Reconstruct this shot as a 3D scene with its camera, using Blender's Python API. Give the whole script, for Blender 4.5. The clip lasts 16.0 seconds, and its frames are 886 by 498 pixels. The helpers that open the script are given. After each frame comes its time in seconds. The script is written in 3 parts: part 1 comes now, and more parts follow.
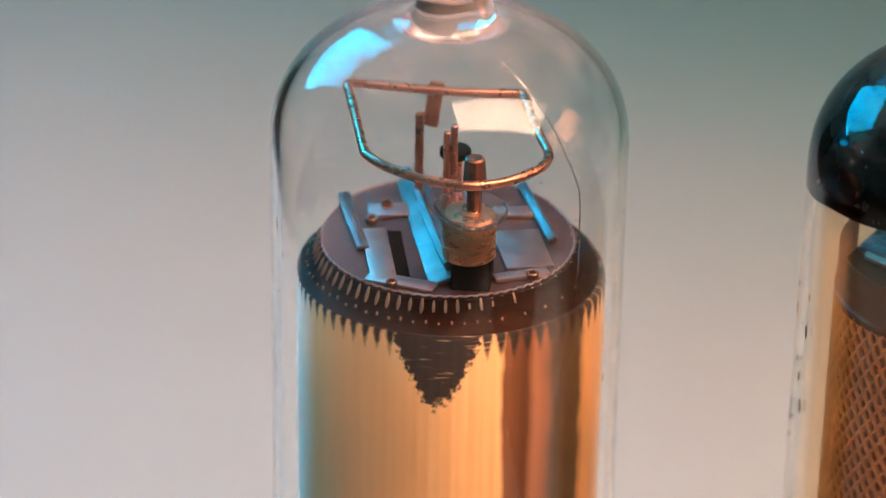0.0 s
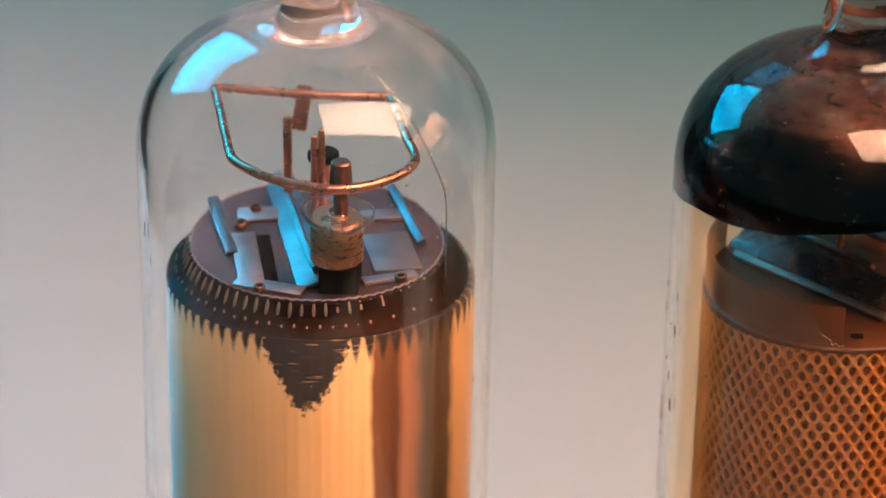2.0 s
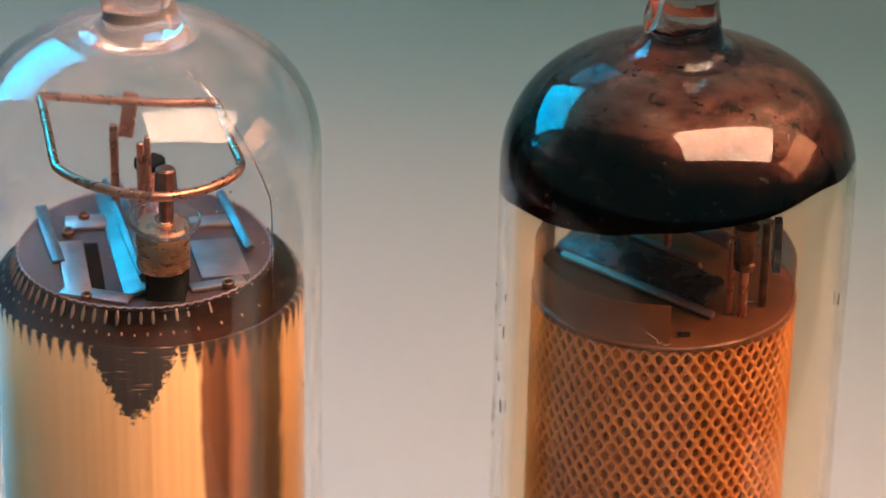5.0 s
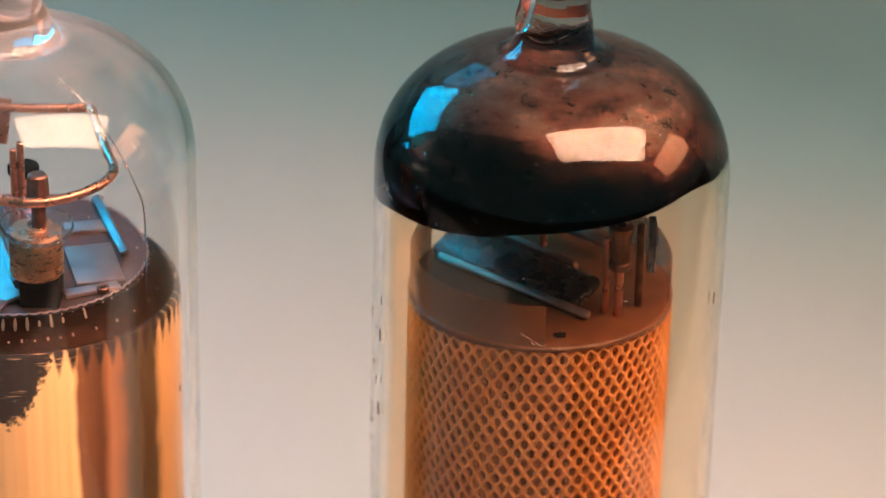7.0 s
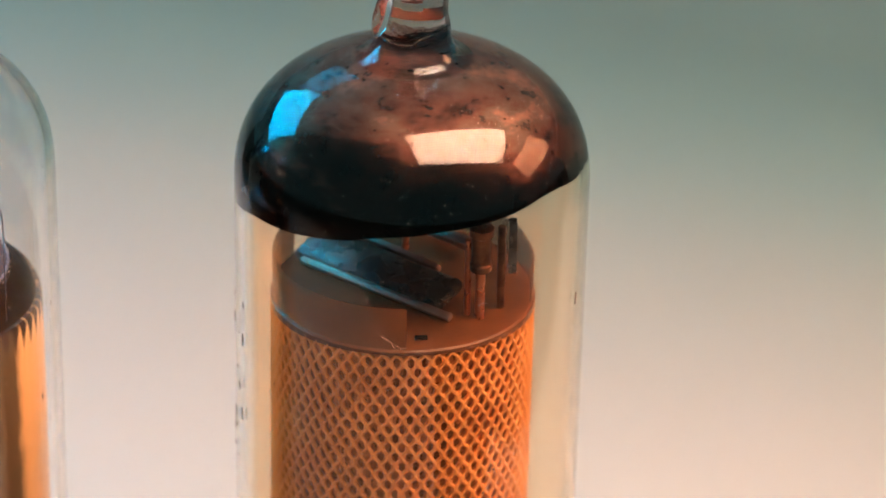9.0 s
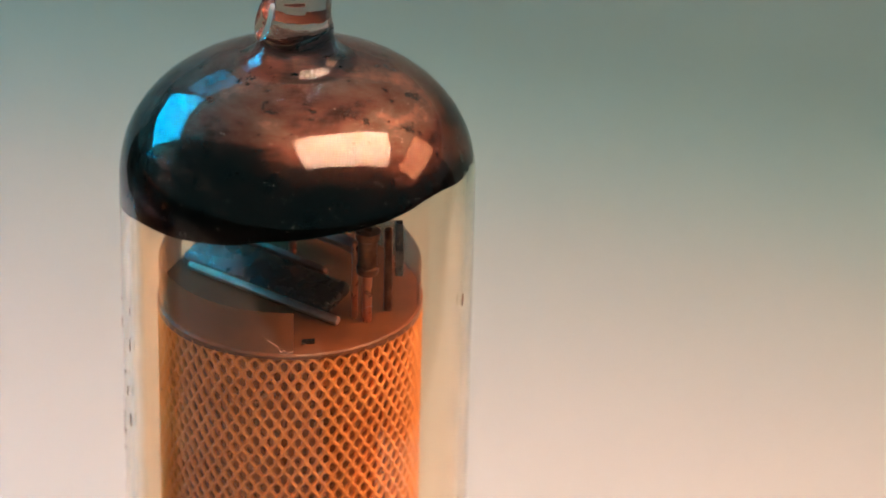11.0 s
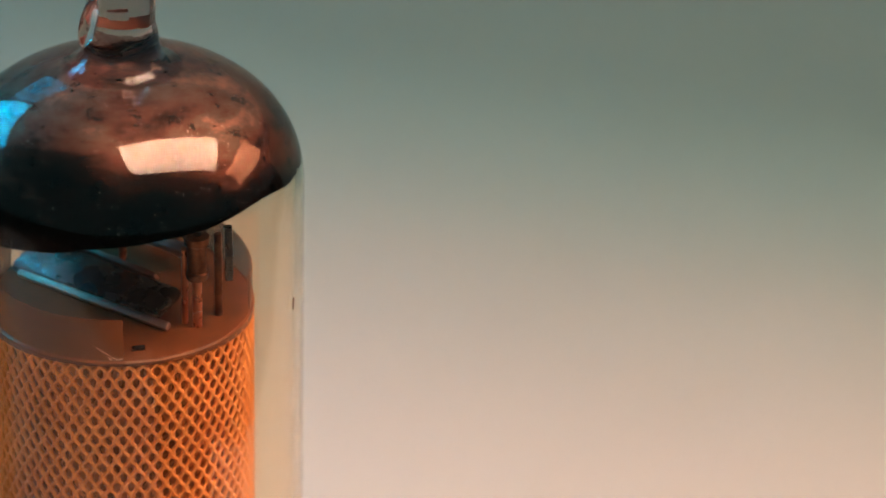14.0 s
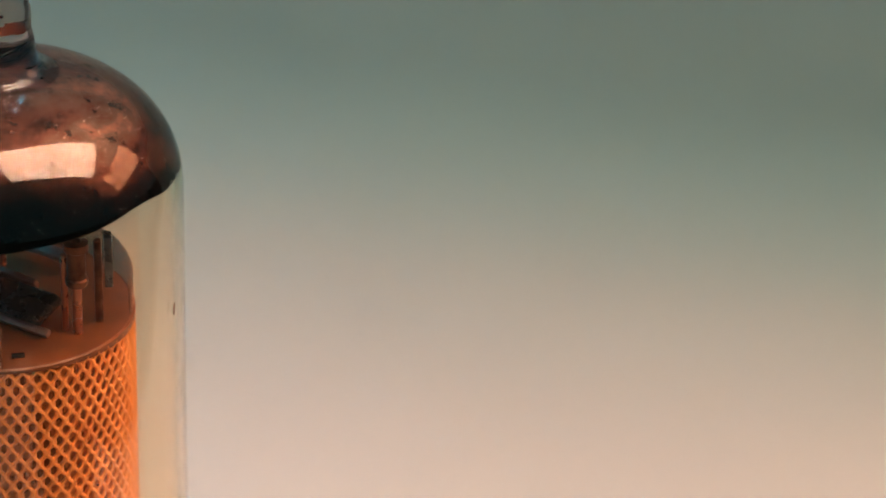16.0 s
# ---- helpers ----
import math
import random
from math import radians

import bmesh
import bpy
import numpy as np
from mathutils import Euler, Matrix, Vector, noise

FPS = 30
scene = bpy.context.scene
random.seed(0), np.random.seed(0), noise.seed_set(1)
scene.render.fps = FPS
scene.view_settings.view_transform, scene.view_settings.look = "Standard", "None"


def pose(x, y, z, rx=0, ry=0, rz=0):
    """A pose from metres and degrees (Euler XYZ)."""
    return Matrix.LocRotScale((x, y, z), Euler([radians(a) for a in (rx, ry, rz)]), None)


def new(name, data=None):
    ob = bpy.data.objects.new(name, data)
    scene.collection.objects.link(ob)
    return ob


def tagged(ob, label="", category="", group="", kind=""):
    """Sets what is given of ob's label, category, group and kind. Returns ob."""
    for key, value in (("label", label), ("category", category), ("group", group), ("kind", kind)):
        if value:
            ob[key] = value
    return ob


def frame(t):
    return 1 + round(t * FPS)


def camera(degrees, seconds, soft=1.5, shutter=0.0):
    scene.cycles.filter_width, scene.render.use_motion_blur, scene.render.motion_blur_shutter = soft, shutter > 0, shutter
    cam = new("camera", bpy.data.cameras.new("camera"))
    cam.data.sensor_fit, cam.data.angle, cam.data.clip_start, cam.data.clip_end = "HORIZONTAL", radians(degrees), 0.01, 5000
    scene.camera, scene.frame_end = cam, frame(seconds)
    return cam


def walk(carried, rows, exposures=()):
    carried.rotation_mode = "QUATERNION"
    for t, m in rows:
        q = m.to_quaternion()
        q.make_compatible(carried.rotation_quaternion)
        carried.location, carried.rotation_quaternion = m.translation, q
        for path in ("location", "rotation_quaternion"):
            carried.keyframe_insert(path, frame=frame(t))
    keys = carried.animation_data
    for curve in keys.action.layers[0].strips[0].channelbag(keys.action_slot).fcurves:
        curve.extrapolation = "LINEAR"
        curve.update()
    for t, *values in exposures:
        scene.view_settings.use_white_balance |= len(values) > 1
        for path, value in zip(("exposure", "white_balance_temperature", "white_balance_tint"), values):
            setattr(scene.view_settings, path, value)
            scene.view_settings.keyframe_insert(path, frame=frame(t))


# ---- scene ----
cam = camera(14.975, 16.0)
# close up, little depth is sharp: the front of the bulbs
cam.data.dof.use_dof = True
cam.data.dof.focus_distance = 0.206
cam.data.dof.aperture_fstop = 36
MM = 0.001
LIFT = 20  # the tubes' own zero lies this far over the tabletop
# seconds, x, y, z in millimetres, yaw, pitch, roll in degrees
PATH = [
    (0.0, 17.803, -188.075, 130.598, 5.4765, -28.0000, 0.9566),
    (0.5, 18.845, -187.907, 130.710, 5.0697, -28.0133, 0.9739),
    (1.0, 20.085, -187.754, 130.855, 4.6648, -28.0244, 0.9917),
    (1.5, 20.401, -187.699, 130.943, 4.2641, -28.0342, 1.0129),
    (2.0, 20.777, -187.691, 131.065, 3.8684, -28.0403, 1.0390),
    (2.5, 21.155, -187.722, 131.178, 3.4763, -28.0431, 1.0692),
    (3.0, 21.654, -187.724, 131.272, 3.0848, -28.0423, 1.1008),
    (3.5, 22.148, -187.687, 131.316, 2.6927, -28.0383, 1.1333),
    (4.0, 22.733, -187.642, 131.376, 2.2983, -28.0309, 1.1636),
    (6.5, 25.734, -187.363, 131.539, 0.3172, -27.9825, 1.3132),
    (7.0, 26.483, -187.321, 131.571, -0.0835, -27.9734, 1.3421),
    (7.5, 27.305, -187.280, 131.627, -0.4892, -27.9652, 1.3684),
    (8.0, 28.415, -187.242, 131.698, -0.9002, -27.9584, 1.3892),
    (8.5, 29.179, -187.206, 131.758, -1.3137, -27.9538, 1.4054),
    (9.0, 29.799, -187.161, 131.827, -1.7270, -27.9509, 1.4201),
    (11.5, 31.956, -186.947, 132.105, -3.7816, -27.9459, 1.5003),
    (12.0, 32.366, -186.891, 132.138, -4.1859, -27.9469, 1.5190),
    (12.5, 32.648, -186.825, 132.183, -4.5832, -27.9496, 1.5399),
    (13.0, 33.366, -186.771, 132.241, -4.9738, -27.9539, 1.5623),
    (13.5, 33.931, -186.751, 132.306, -5.3582, -27.9596, 1.5857),
    (14.0, 34.486, -186.731, 132.368, -5.7378, -27.9659, 1.6100),
    (14.5, 35.038, -186.679, 132.453, -6.1139, -27.9718, 1.6354),
    (15.0, 35.610, -186.598, 132.522, -6.4876, -27.9776, 1.6618),
    (15.5, 36.228, -186.510, 132.561, -6.8602, -27.9836, 1.6891),
    (16.0, 37.102, -186.410, 132.613, -7.2325, -27.9894, 1.7168),
]
walk(cam, [(t, pose(x * MM, y * MM, (z + LIFT) * MM, 90 + pitch, 0, yaw) @ pose(0, 0, 0, 0, 0, roll)) for t, x, y, z, yaw, pitch, roll in PATH],
     exposures=[(0.0, 0.1), (4.0, 0.07), (7.0, 0.27), (9.0, 0.5), (12.5, 0.36), (14.0, 0.25), (16.0, 0.22)])

# ---- light ----
WARM_STRENGTH, BLUE_STRENGTH = 52.0, 36.0
WARM_COLOUR, BLUE_COLOUR = (1.0, 0.63, 0.43), (0.0, 0.48, 0.92)
WARM_AT, WARM_AIM = (162, -66, 355), (20, 0, 60)
BLUE_AT, BLUE_AIM = (-96, 98, 138), (20, 10, 60)

world = bpy.data.worlds.new("room_air")
scene.world = world
world.use_nodes = True
world.node_tree.nodes["Background"].inputs[0].default_value = (0.22, 0.53, 0.55, 1)
world.node_tree.nodes["Background"].inputs[1].default_value = 0.21


# ---- materials ----
def material(name, base=(0.5, 0.5, 0.5), rough=0.5, metal=0.0, transmission=0.0, ior=1.5, alpha=1.0):
    m = bpy.data.materials.new(name)
    m.use_nodes = True
    b = m.node_tree.nodes["Principled BSDF"]
    b.inputs["Base Color"].default_value = (*base, 1)
    b.inputs["Roughness"].default_value = rough
    b.inputs["Metallic"].default_value = metal
    b.inputs["Transmission Weight"].default_value = transmission
    b.inputs["IOR"].default_value = ior
    b.inputs["Alpha"].default_value = alpha
    return m


def node(m, kind, **values):
    n = m.node_tree.nodes.new(kind)
    for key, value in values.items():
        if key in n.inputs:
            n.inputs[key].default_value = value
    return n


def link(m, a, b):
    m.node_tree.links.new(a, b)


def shader(m):
    return m.node_tree.nodes["Principled BSDF"]


def coords(m, scale):
    """Object coordinates in millimetres, stretched by scale."""
    c = node(m, "ShaderNodeTexCoord")
    p = node(m, "ShaderNodeMapping", Scale=tuple(1000 * s for s in scale))
    link(m, c.outputs["Object"], p.inputs["Vector"])
    return p.outputs["Vector"]


def noise_of(m, scale, detail=4.0, rough=0.55, at=1.0):
    n = node(m, "ShaderNodeTexNoise", Scale=at, Detail=detail, Roughness=rough)
    link(m, coords(m, scale), n.inputs["Vector"])
    return n.outputs["Fac"]


def ramp(m, source, stops):
    r = node(m, "ShaderNodeValToRGB")
    e = r.color_ramp.elements
    while len(e) < len(stops):
        e.new(0.5)
    for k, (at, colour) in zip(e, stops):
        k.position = at
        k.color = (*colour, 1) if len(colour) == 3 else colour
    link(m, source, r.inputs["Fac"])
    return r.outputs["Color"]


def grey(v):
    return (v, v, v)


def bump(m, source, depth_mm, strength=1.0):
    b = node(m, "ShaderNodeBump", Strength=strength, Distance=depth_mm * MM)
    link(m, source, b.inputs["Height"])
    link(m, b.outputs["Normal"], shader(m).inputs["Normal"])
    return b


def varied(m, colours, scale, rough=None, depth=0.0, detail=4.0):
    """Colour and roughness that wander with a noise of the given scale (per mm)."""
    f = noise_of(m, scale, detail)
    link(m, ramp(m, f, colours), shader(m).inputs["Base Color"])
    if rough:
        g = noise_of(m, tuple(s * 2.3 for s in scale), detail)
        link(m, ramp(m, g, [(0.3, grey(rough[0])), (0.7, grey(rough[1]))]), shader(m).inputs["Roughness"])
    if depth:
        h = noise_of(m, tuple(s * 4 for s in scale), detail)
        bump(m, h, depth)
    return m


GLASS = material("bulb_glass", (1, 1, 1), 0.0, 0, 1.0, 1.48)
g_wave = noise_of(GLASS, (0.25, 0.25, 0.12), 2.0)
bump(GLASS, g_wave, 0.02, 0.05)
AMBER_GLASS = material("smoked_glass", (0.97, 0.87, 0.73), 0.0, 0, 1.0, 1.48)
bump(AMBER_GLASS, noise_of(AMBER_GLASS, (0.25, 0.25, 0.12), 2.0), 0.02, 0.05)
TIP_GLASS = material("tip_glass", (1, 0.97, 0.95), 0.02, 0, 1.0, 1.48)
bump(TIP_GLASS, noise_of(TIP_GLASS, (0.5, 0.5, 0.35), 2.0), 0.15, 0.6)

STEM_GLASS = material("stem_glass", (0.84, 0.60, 0.52), 0.04, 0, 1.0, 1.48)
bump(STEM_GLASS, noise_of(STEM_GLASS, (0.6, 0.6, 0.8), 3.0), 0.15, 0.5)

CLEAR_TIP = material("cloudy_tip_glass", (0.92, 0.76, 0.73), 0.12, 0, 0.8, 1.48)
bump(CLEAR_TIP, noise_of(CLEAR_TIP, (0.4, 0.4, 0.45), 2.0), 0.12, 0.3)

# backdrop paper: peach grey where it lies flat, sea green higher up
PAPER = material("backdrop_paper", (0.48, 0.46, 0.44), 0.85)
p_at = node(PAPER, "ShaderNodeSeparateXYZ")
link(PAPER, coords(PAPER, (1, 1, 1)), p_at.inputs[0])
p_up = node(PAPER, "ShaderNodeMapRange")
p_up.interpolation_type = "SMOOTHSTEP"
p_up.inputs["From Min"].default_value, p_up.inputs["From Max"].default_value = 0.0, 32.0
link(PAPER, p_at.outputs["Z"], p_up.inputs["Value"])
# warm light low and teal light high, painted in as a hue gradient
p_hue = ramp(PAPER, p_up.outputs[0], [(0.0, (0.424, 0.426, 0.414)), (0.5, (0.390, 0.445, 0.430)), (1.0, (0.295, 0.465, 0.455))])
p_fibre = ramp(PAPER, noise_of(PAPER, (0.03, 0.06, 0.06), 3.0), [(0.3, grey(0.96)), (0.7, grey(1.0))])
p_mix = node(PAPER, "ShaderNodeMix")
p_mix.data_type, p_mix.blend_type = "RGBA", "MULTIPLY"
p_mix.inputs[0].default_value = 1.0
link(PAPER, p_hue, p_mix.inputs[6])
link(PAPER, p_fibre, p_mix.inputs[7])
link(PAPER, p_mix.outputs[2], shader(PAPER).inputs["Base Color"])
FLAT_PAPER = material("flat_paper", (0.56, 0.56, 0.55), 0.85)
varied(FLAT_PAPER, [(0.3, (0.20, 0.195, 0.19)), (0.7, (0.23, 0.225, 0.22))], (0.03, 0.06, 0.06), None, 0.0, 3.0)
TABLE = material("dark_tabletop", (0.03, 0.028, 0.027), 0.55)
varied(TABLE, [(0.3, (0.022, 0.020, 0.019)), (0.7, (0.04, 0.036, 0.034))], (0.05, 0.05, 0.05), (0.45, 0.65))


CAN_TURN = 0.25


def gilt_can():
    """Gilt metal with fine upright drawing marks, and a scratched dark patch that tapers downwards."""
    m = material("gilt_metal", (0.9, 0.55, 0.24), 0.2, 0.9)
    turned = node(m, "ShaderNodeTangent")
    turned.direction_type, turned.axis = "RADIAL", "Z"
    link(m, turned.outputs[0], shader(m).inputs["Tangent"])
    shader(m).inputs["Anisotropic"].default_value = 0.7
    shader(m).inputs["Anisotropic Rotation"].default_value = CAN_TURN
    f = noise_of(m, (1.6, 1.6, 0.04), 3.0)
    gold = ramp(m, f, [(0.25, (0.91, 0.49, 0.20)), (0.75, (0.97, 0.59, 0.27))])
    g = noise_of(m, (3.0, 3.0, 0.08), 3.0)
    bump(m, g, 0.006)
    c = node(m, "ShaderNodeTexCoord")
    s = node(m, "ShaderNodeSeparateXYZ")
    link(m, c.outputs["Object"], s.inputs[0])
    def calc(kind, a, b):
        n = node(m, "ShaderNodeMath")
        n.operation = kind
        for k, v in enumerate((a, b)):
            if isinstance(v, (int, float)):
                n.inputs[k].default_value = v
            elif v is not None:
                link(m, v, n.inputs[k])
        return n.outputs[0]
    spread = calc("ABSOLUTE", calc("SUBTRACT", s.outputs["X"], 0.35 * MM), 0)
    depth = calc("SUBTRACT", calc("SUBTRACT", s.outputs["Z"], 23.9 * MM), calc("ADD", calc("MULTIPLY", spread, 0.8), calc("MULTIPLY", calc("MULTIPLY", spread, spread), 0.4 / MM)))
    ragged = calc("MULTIPLY", calc("SUBTRACT", noise_of(m, (2.5, 2.5, 2.5), 5.0), 0.5), 3.4 * MM)
    depth = calc("MULTIPLY", calc("ADD", depth, ragged), 1600.0)
    front = calc("LESS_THAN", s.outputs["Y"], 0.0)
    mask = calc("MULTIPLY", calc("MINIMUM", calc("MAXIMUM", depth, 0.0), 1.0), front)
    # the gold turns dark in a row of points below the shoulder
    turn = calc("MULTIPLY", calc("ARCTAN2", s.outputs["Y"], s.outputs["X"]), 72.0)
    points = calc("MULTIPLY", calc("COSINE", turn, 0), 0.7 * MM)
    fade = calc("MULTIPLY", calc("ADD", calc("ADD", calc("SUBTRACT", calc("ADD", s.outputs["Z"], calc("MULTIPLY", s.outputs["X"], 0.03)), 28.3 * MM), points), calc("MULTIPLY", ragged, 0.35)), 1000.0)
    mask = calc("MAXIMUM", mask, calc("MINIMUM", calc("MAXIMUM", fade, 0.0), 1.0))
    scratch = noise_of(m, (0.6, 0.6, 6.0), 3.0)
    dark = ramp(m, scratch, [(0.62, (0.020, 0.008, 0.005)), (0.74, (0.5, 0.28, 0.16))])
    # dark upright reflections painted down one side
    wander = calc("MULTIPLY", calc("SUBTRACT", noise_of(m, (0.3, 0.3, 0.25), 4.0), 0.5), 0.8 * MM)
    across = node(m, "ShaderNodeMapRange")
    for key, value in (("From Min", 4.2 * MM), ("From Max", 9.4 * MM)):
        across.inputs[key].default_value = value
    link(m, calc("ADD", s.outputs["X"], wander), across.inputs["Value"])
    dark_bands = ramp(m, across.outputs[0], [(0.0, (1, 1, 1)), (0.06, (0.22, 0.13, 0.09)), (0.30, (0.11, 0.06, 0.04)), (0.40, (0.34, 0.20, 0.13)), (0.52, (0.24, 0.14, 0.09)), (0.60, (0.06, 0.055, 0.05)), (0.84, (0.10, 0.10, 0.09)), (0.91, (0.8, 0.7, 0.6))])
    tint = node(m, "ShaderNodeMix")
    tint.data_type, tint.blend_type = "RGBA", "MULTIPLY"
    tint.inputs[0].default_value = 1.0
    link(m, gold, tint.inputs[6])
    link(m, dark_bands, tint.inputs[7])
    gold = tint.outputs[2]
    # a pale reflection painted along the other side, less metallic there
    pale_edge = node(m, "ShaderNodeMapRange")
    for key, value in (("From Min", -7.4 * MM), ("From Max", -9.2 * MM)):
        pale_edge.inputs[key].default_value = value
    link(m, calc("ADD", s.outputs["X"], wander), pale_edge.inputs["Value"])
    pale_mix = node(m, "ShaderNodeMix")
    pale_mix.data_type = "RGBA"
    pale_mix.inputs[7].default_value = (0.92, 0.86, 0.78, 1)
    link(m, pale_edge.outputs[0], pale_mix.inputs[0])
    link(m, gold, pale_mix.inputs[6])
    gold = pale_mix.outputs[2]
    mix = node(m, "ShaderNodeMix")
    mix.data_type = "RGBA"
    link(m, mask, mix.inputs[0])
    link(m, gold, mix.inputs[6])
    link(m, dark, mix.inputs[7])
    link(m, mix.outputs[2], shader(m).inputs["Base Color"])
    link(m, calc("SUBTRACT", 0.62, calc("MULTIPLY", pale_edge.outputs[0], 0.45)), shader(m).inputs["Metallic"])
    rough = calc("ADD", calc("MULTIPLY", f, 0.18), calc("ADD", calc("MULTIPLY", mask, 0.1), 0.42))
    link(m, rough, shader(m).inputs["Roughness"])
    return m


CAN = gilt_can()
BAND = material("dark_bronze", (0.16, 0.08, 0.045), 0.35, 1.0)
varied(BAND, [(0.3, (0.006, 0.002, 0.001)), (0.7, (0.020, 0.007, 0.004))], (1.2, 1.2, 0.6), (0.45, 0.65), 0.01)
TOOTH = material("bright_bronze", (0.6, 0.36, 0.25), 0.3, 1.0)
COPPER = material("copper_wire", (0.72, 0.36, 0.22), 0.28, 1.0)
varied(COPPER, [(0.3, (0.50, 0.19, 0.115)), (0.7, (0.72, 0.33, 0.22))], (0.6, 0.6, 0.6), (0.24, 0.34), 0.003)
STEEL = material("nickel_sheet", (0.62, 0.55, 0.54), 0.24, 1.0)
varied(STEEL, [(0.3, (0.40, 0.26, 0.25)), (0.7, (0.56, 0.40, 0.38))], (0.5, 0.5, 0.5), (0.32, 0.42), 0.002)
STRIP = material("dull_strip", (0.3, 0.25, 0.25), 0.3, 1.0)
varied(STRIP, [(0.3, (0.14, 0.12, 0.12)), (0.7, (0.25, 0.21, 0.21))], (0.5, 0.5, 0.5), (0.3, 0.42), 0.003)
WASHER = material("cloudy_mica", (0.95, 0.90, 0.88), 0.04, 0.0, 0.99, 1.5)
MICA = material("mica_sheet", (0.2, 0.13, 0.12), 0.18, 0.0)
varied(MICA, [(0.3, (0.015, 0.007, 0.006)), (0.7, (0.045, 0.022, 0.02))], (0.35, 0.35, 0.35), (0.3, 0.48), 0.002)
BRASS = material("brass_cap", (0.7, 0.42, 0.22), 0.3, 1.0)
varied(BRASS, [(0.3, (0.58, 0.25, 0.125)), (0.7, (0.70, 0.33, 0.175))], (0.7, 0.7, 2.2), (0.22, 0.36), 0.003)
BLACK = material("near_black_metal", (0.02, 0.016, 0.014), 0.5, 0.2)
varied(BLACK, [(0.3, (0.003, 0.0025, 0.002)), (0.7, (0.012, 0.009, 0.007))], (0.8, 0.8, 0.8), (0.4, 0.7))
shader(BLACK).inputs["Specular IOR Level"].default_value = 0.0
MESH = material("copper_mesh", (0.78, 0.38, 0.17), 0.38, 0.6)
varied(MESH, [(0.3, (0.62, 0.24, 0.07)), (0.7, (0.82, 0.37, 0.12))], (0.25, 0.25, 0.25), (0.3, 0.5))
CORE = material("shiny_anode", (0.6, 0.25, 0.1), 0.3, 0.5)
varied(CORE, [(0.3, (0.48, 0.18, 0.055)), (0.7, (0.74, 0.33, 0.115))], (0.4, 0.4, 0.2), (0.22, 0.34))
BROWN_MICA = material("brown_mica", (0.20, 0.095, 0.06), 0.25, 0.0)
varied(BROWN_MICA, [(0.3, (0.05, 0.016, 0.006)), (0.7, (0.13, 0.042, 0.016))], (0.3, 0.3, 0.3), (0.28, 0.34), 0.002)
shader(BROWN_MICA).inputs["Specular IOR Level"].default_value = 0.25
PIN_METAL = material("dull_copper", (0.3, 0.14, 0.09), 0.4, 1.0)
varied(PIN_METAL, [(0.3, (0.10, 0.042, 0.027)), (0.7, (0.26, 0.12, 0.08))], (1.2, 1.2, 1.2), (0.3, 0.5), 0.02)
HOUSING = material("lamp_housing", (0.02, 0.02, 0.022), 0.5)


def getter_film():
    """The dark metal film inside the dome, nearly black low down, browner towards the crown."""
    m = material("getter_film", (0.012, 0.008, 0.007), 0.3, 1.0)
    f = noise_of(m, (0.13, 0.17, 0.4), 7.0, 0.58)
    c = node(m, "ShaderNodeTexCoord")
    s = node(m, "ShaderNodeSeparateXYZ")
    link(m, c.outputs["Object"], s.inputs[0])
    # shifts the colour by height, from near black to brown
    thin = node(m, "ShaderNodeMapRange")
    for key, value in (("From Min", 37.5 * MM), ("From Max", 45 * MM), ("To Min", -0.14), ("To Max", 0.16)):
        thin.inputs[key].default_value = value
    link(m, s.outputs["Z"], thin.inputs["Value"])
    add = node(m, "ShaderNodeMath")
    link(m, f, add.inputs[0])
    link(m, thin.outputs[0], add.inputs[1])
    fine = node(m, "ShaderNodeMath")
    fine.operation = "MULTIPLY_ADD"
    fine.inputs[1].default_value = 0.14
    link(m, noise_of(m, (3.5, 3.5, 3.5), 5.0, 0.7), fine.inputs[0])
    link(m, add.outputs[0], fine.inputs[2])
    link(m, ramp(m, fine.outputs[0], [(0.44, (0.002, 0.0012, 0.001)), (0.58, (0.010, 0.004, 0.003)), (0.68, (0.060, 0.023, 0.017)), (0.76, (0.070, 0.046, 0.036)), (0.86, (0.19, 0.085, 0.062))]), shader(m).inputs["Base Color"])
    g = noise_of(m, (0.8, 0.8, 0.8), 6.0, 0.65)
    link(m, ramp(m, g, [(0.35, grey(0.24)), (0.7, grey(0.5))]), shader(m).inputs["Roughness"])
    bump(m, noise_of(m, (0.5, 0.5, 0.9), 5.0, 0.6), 0.08, 0.3)
    return m


GETTER = getter_film()


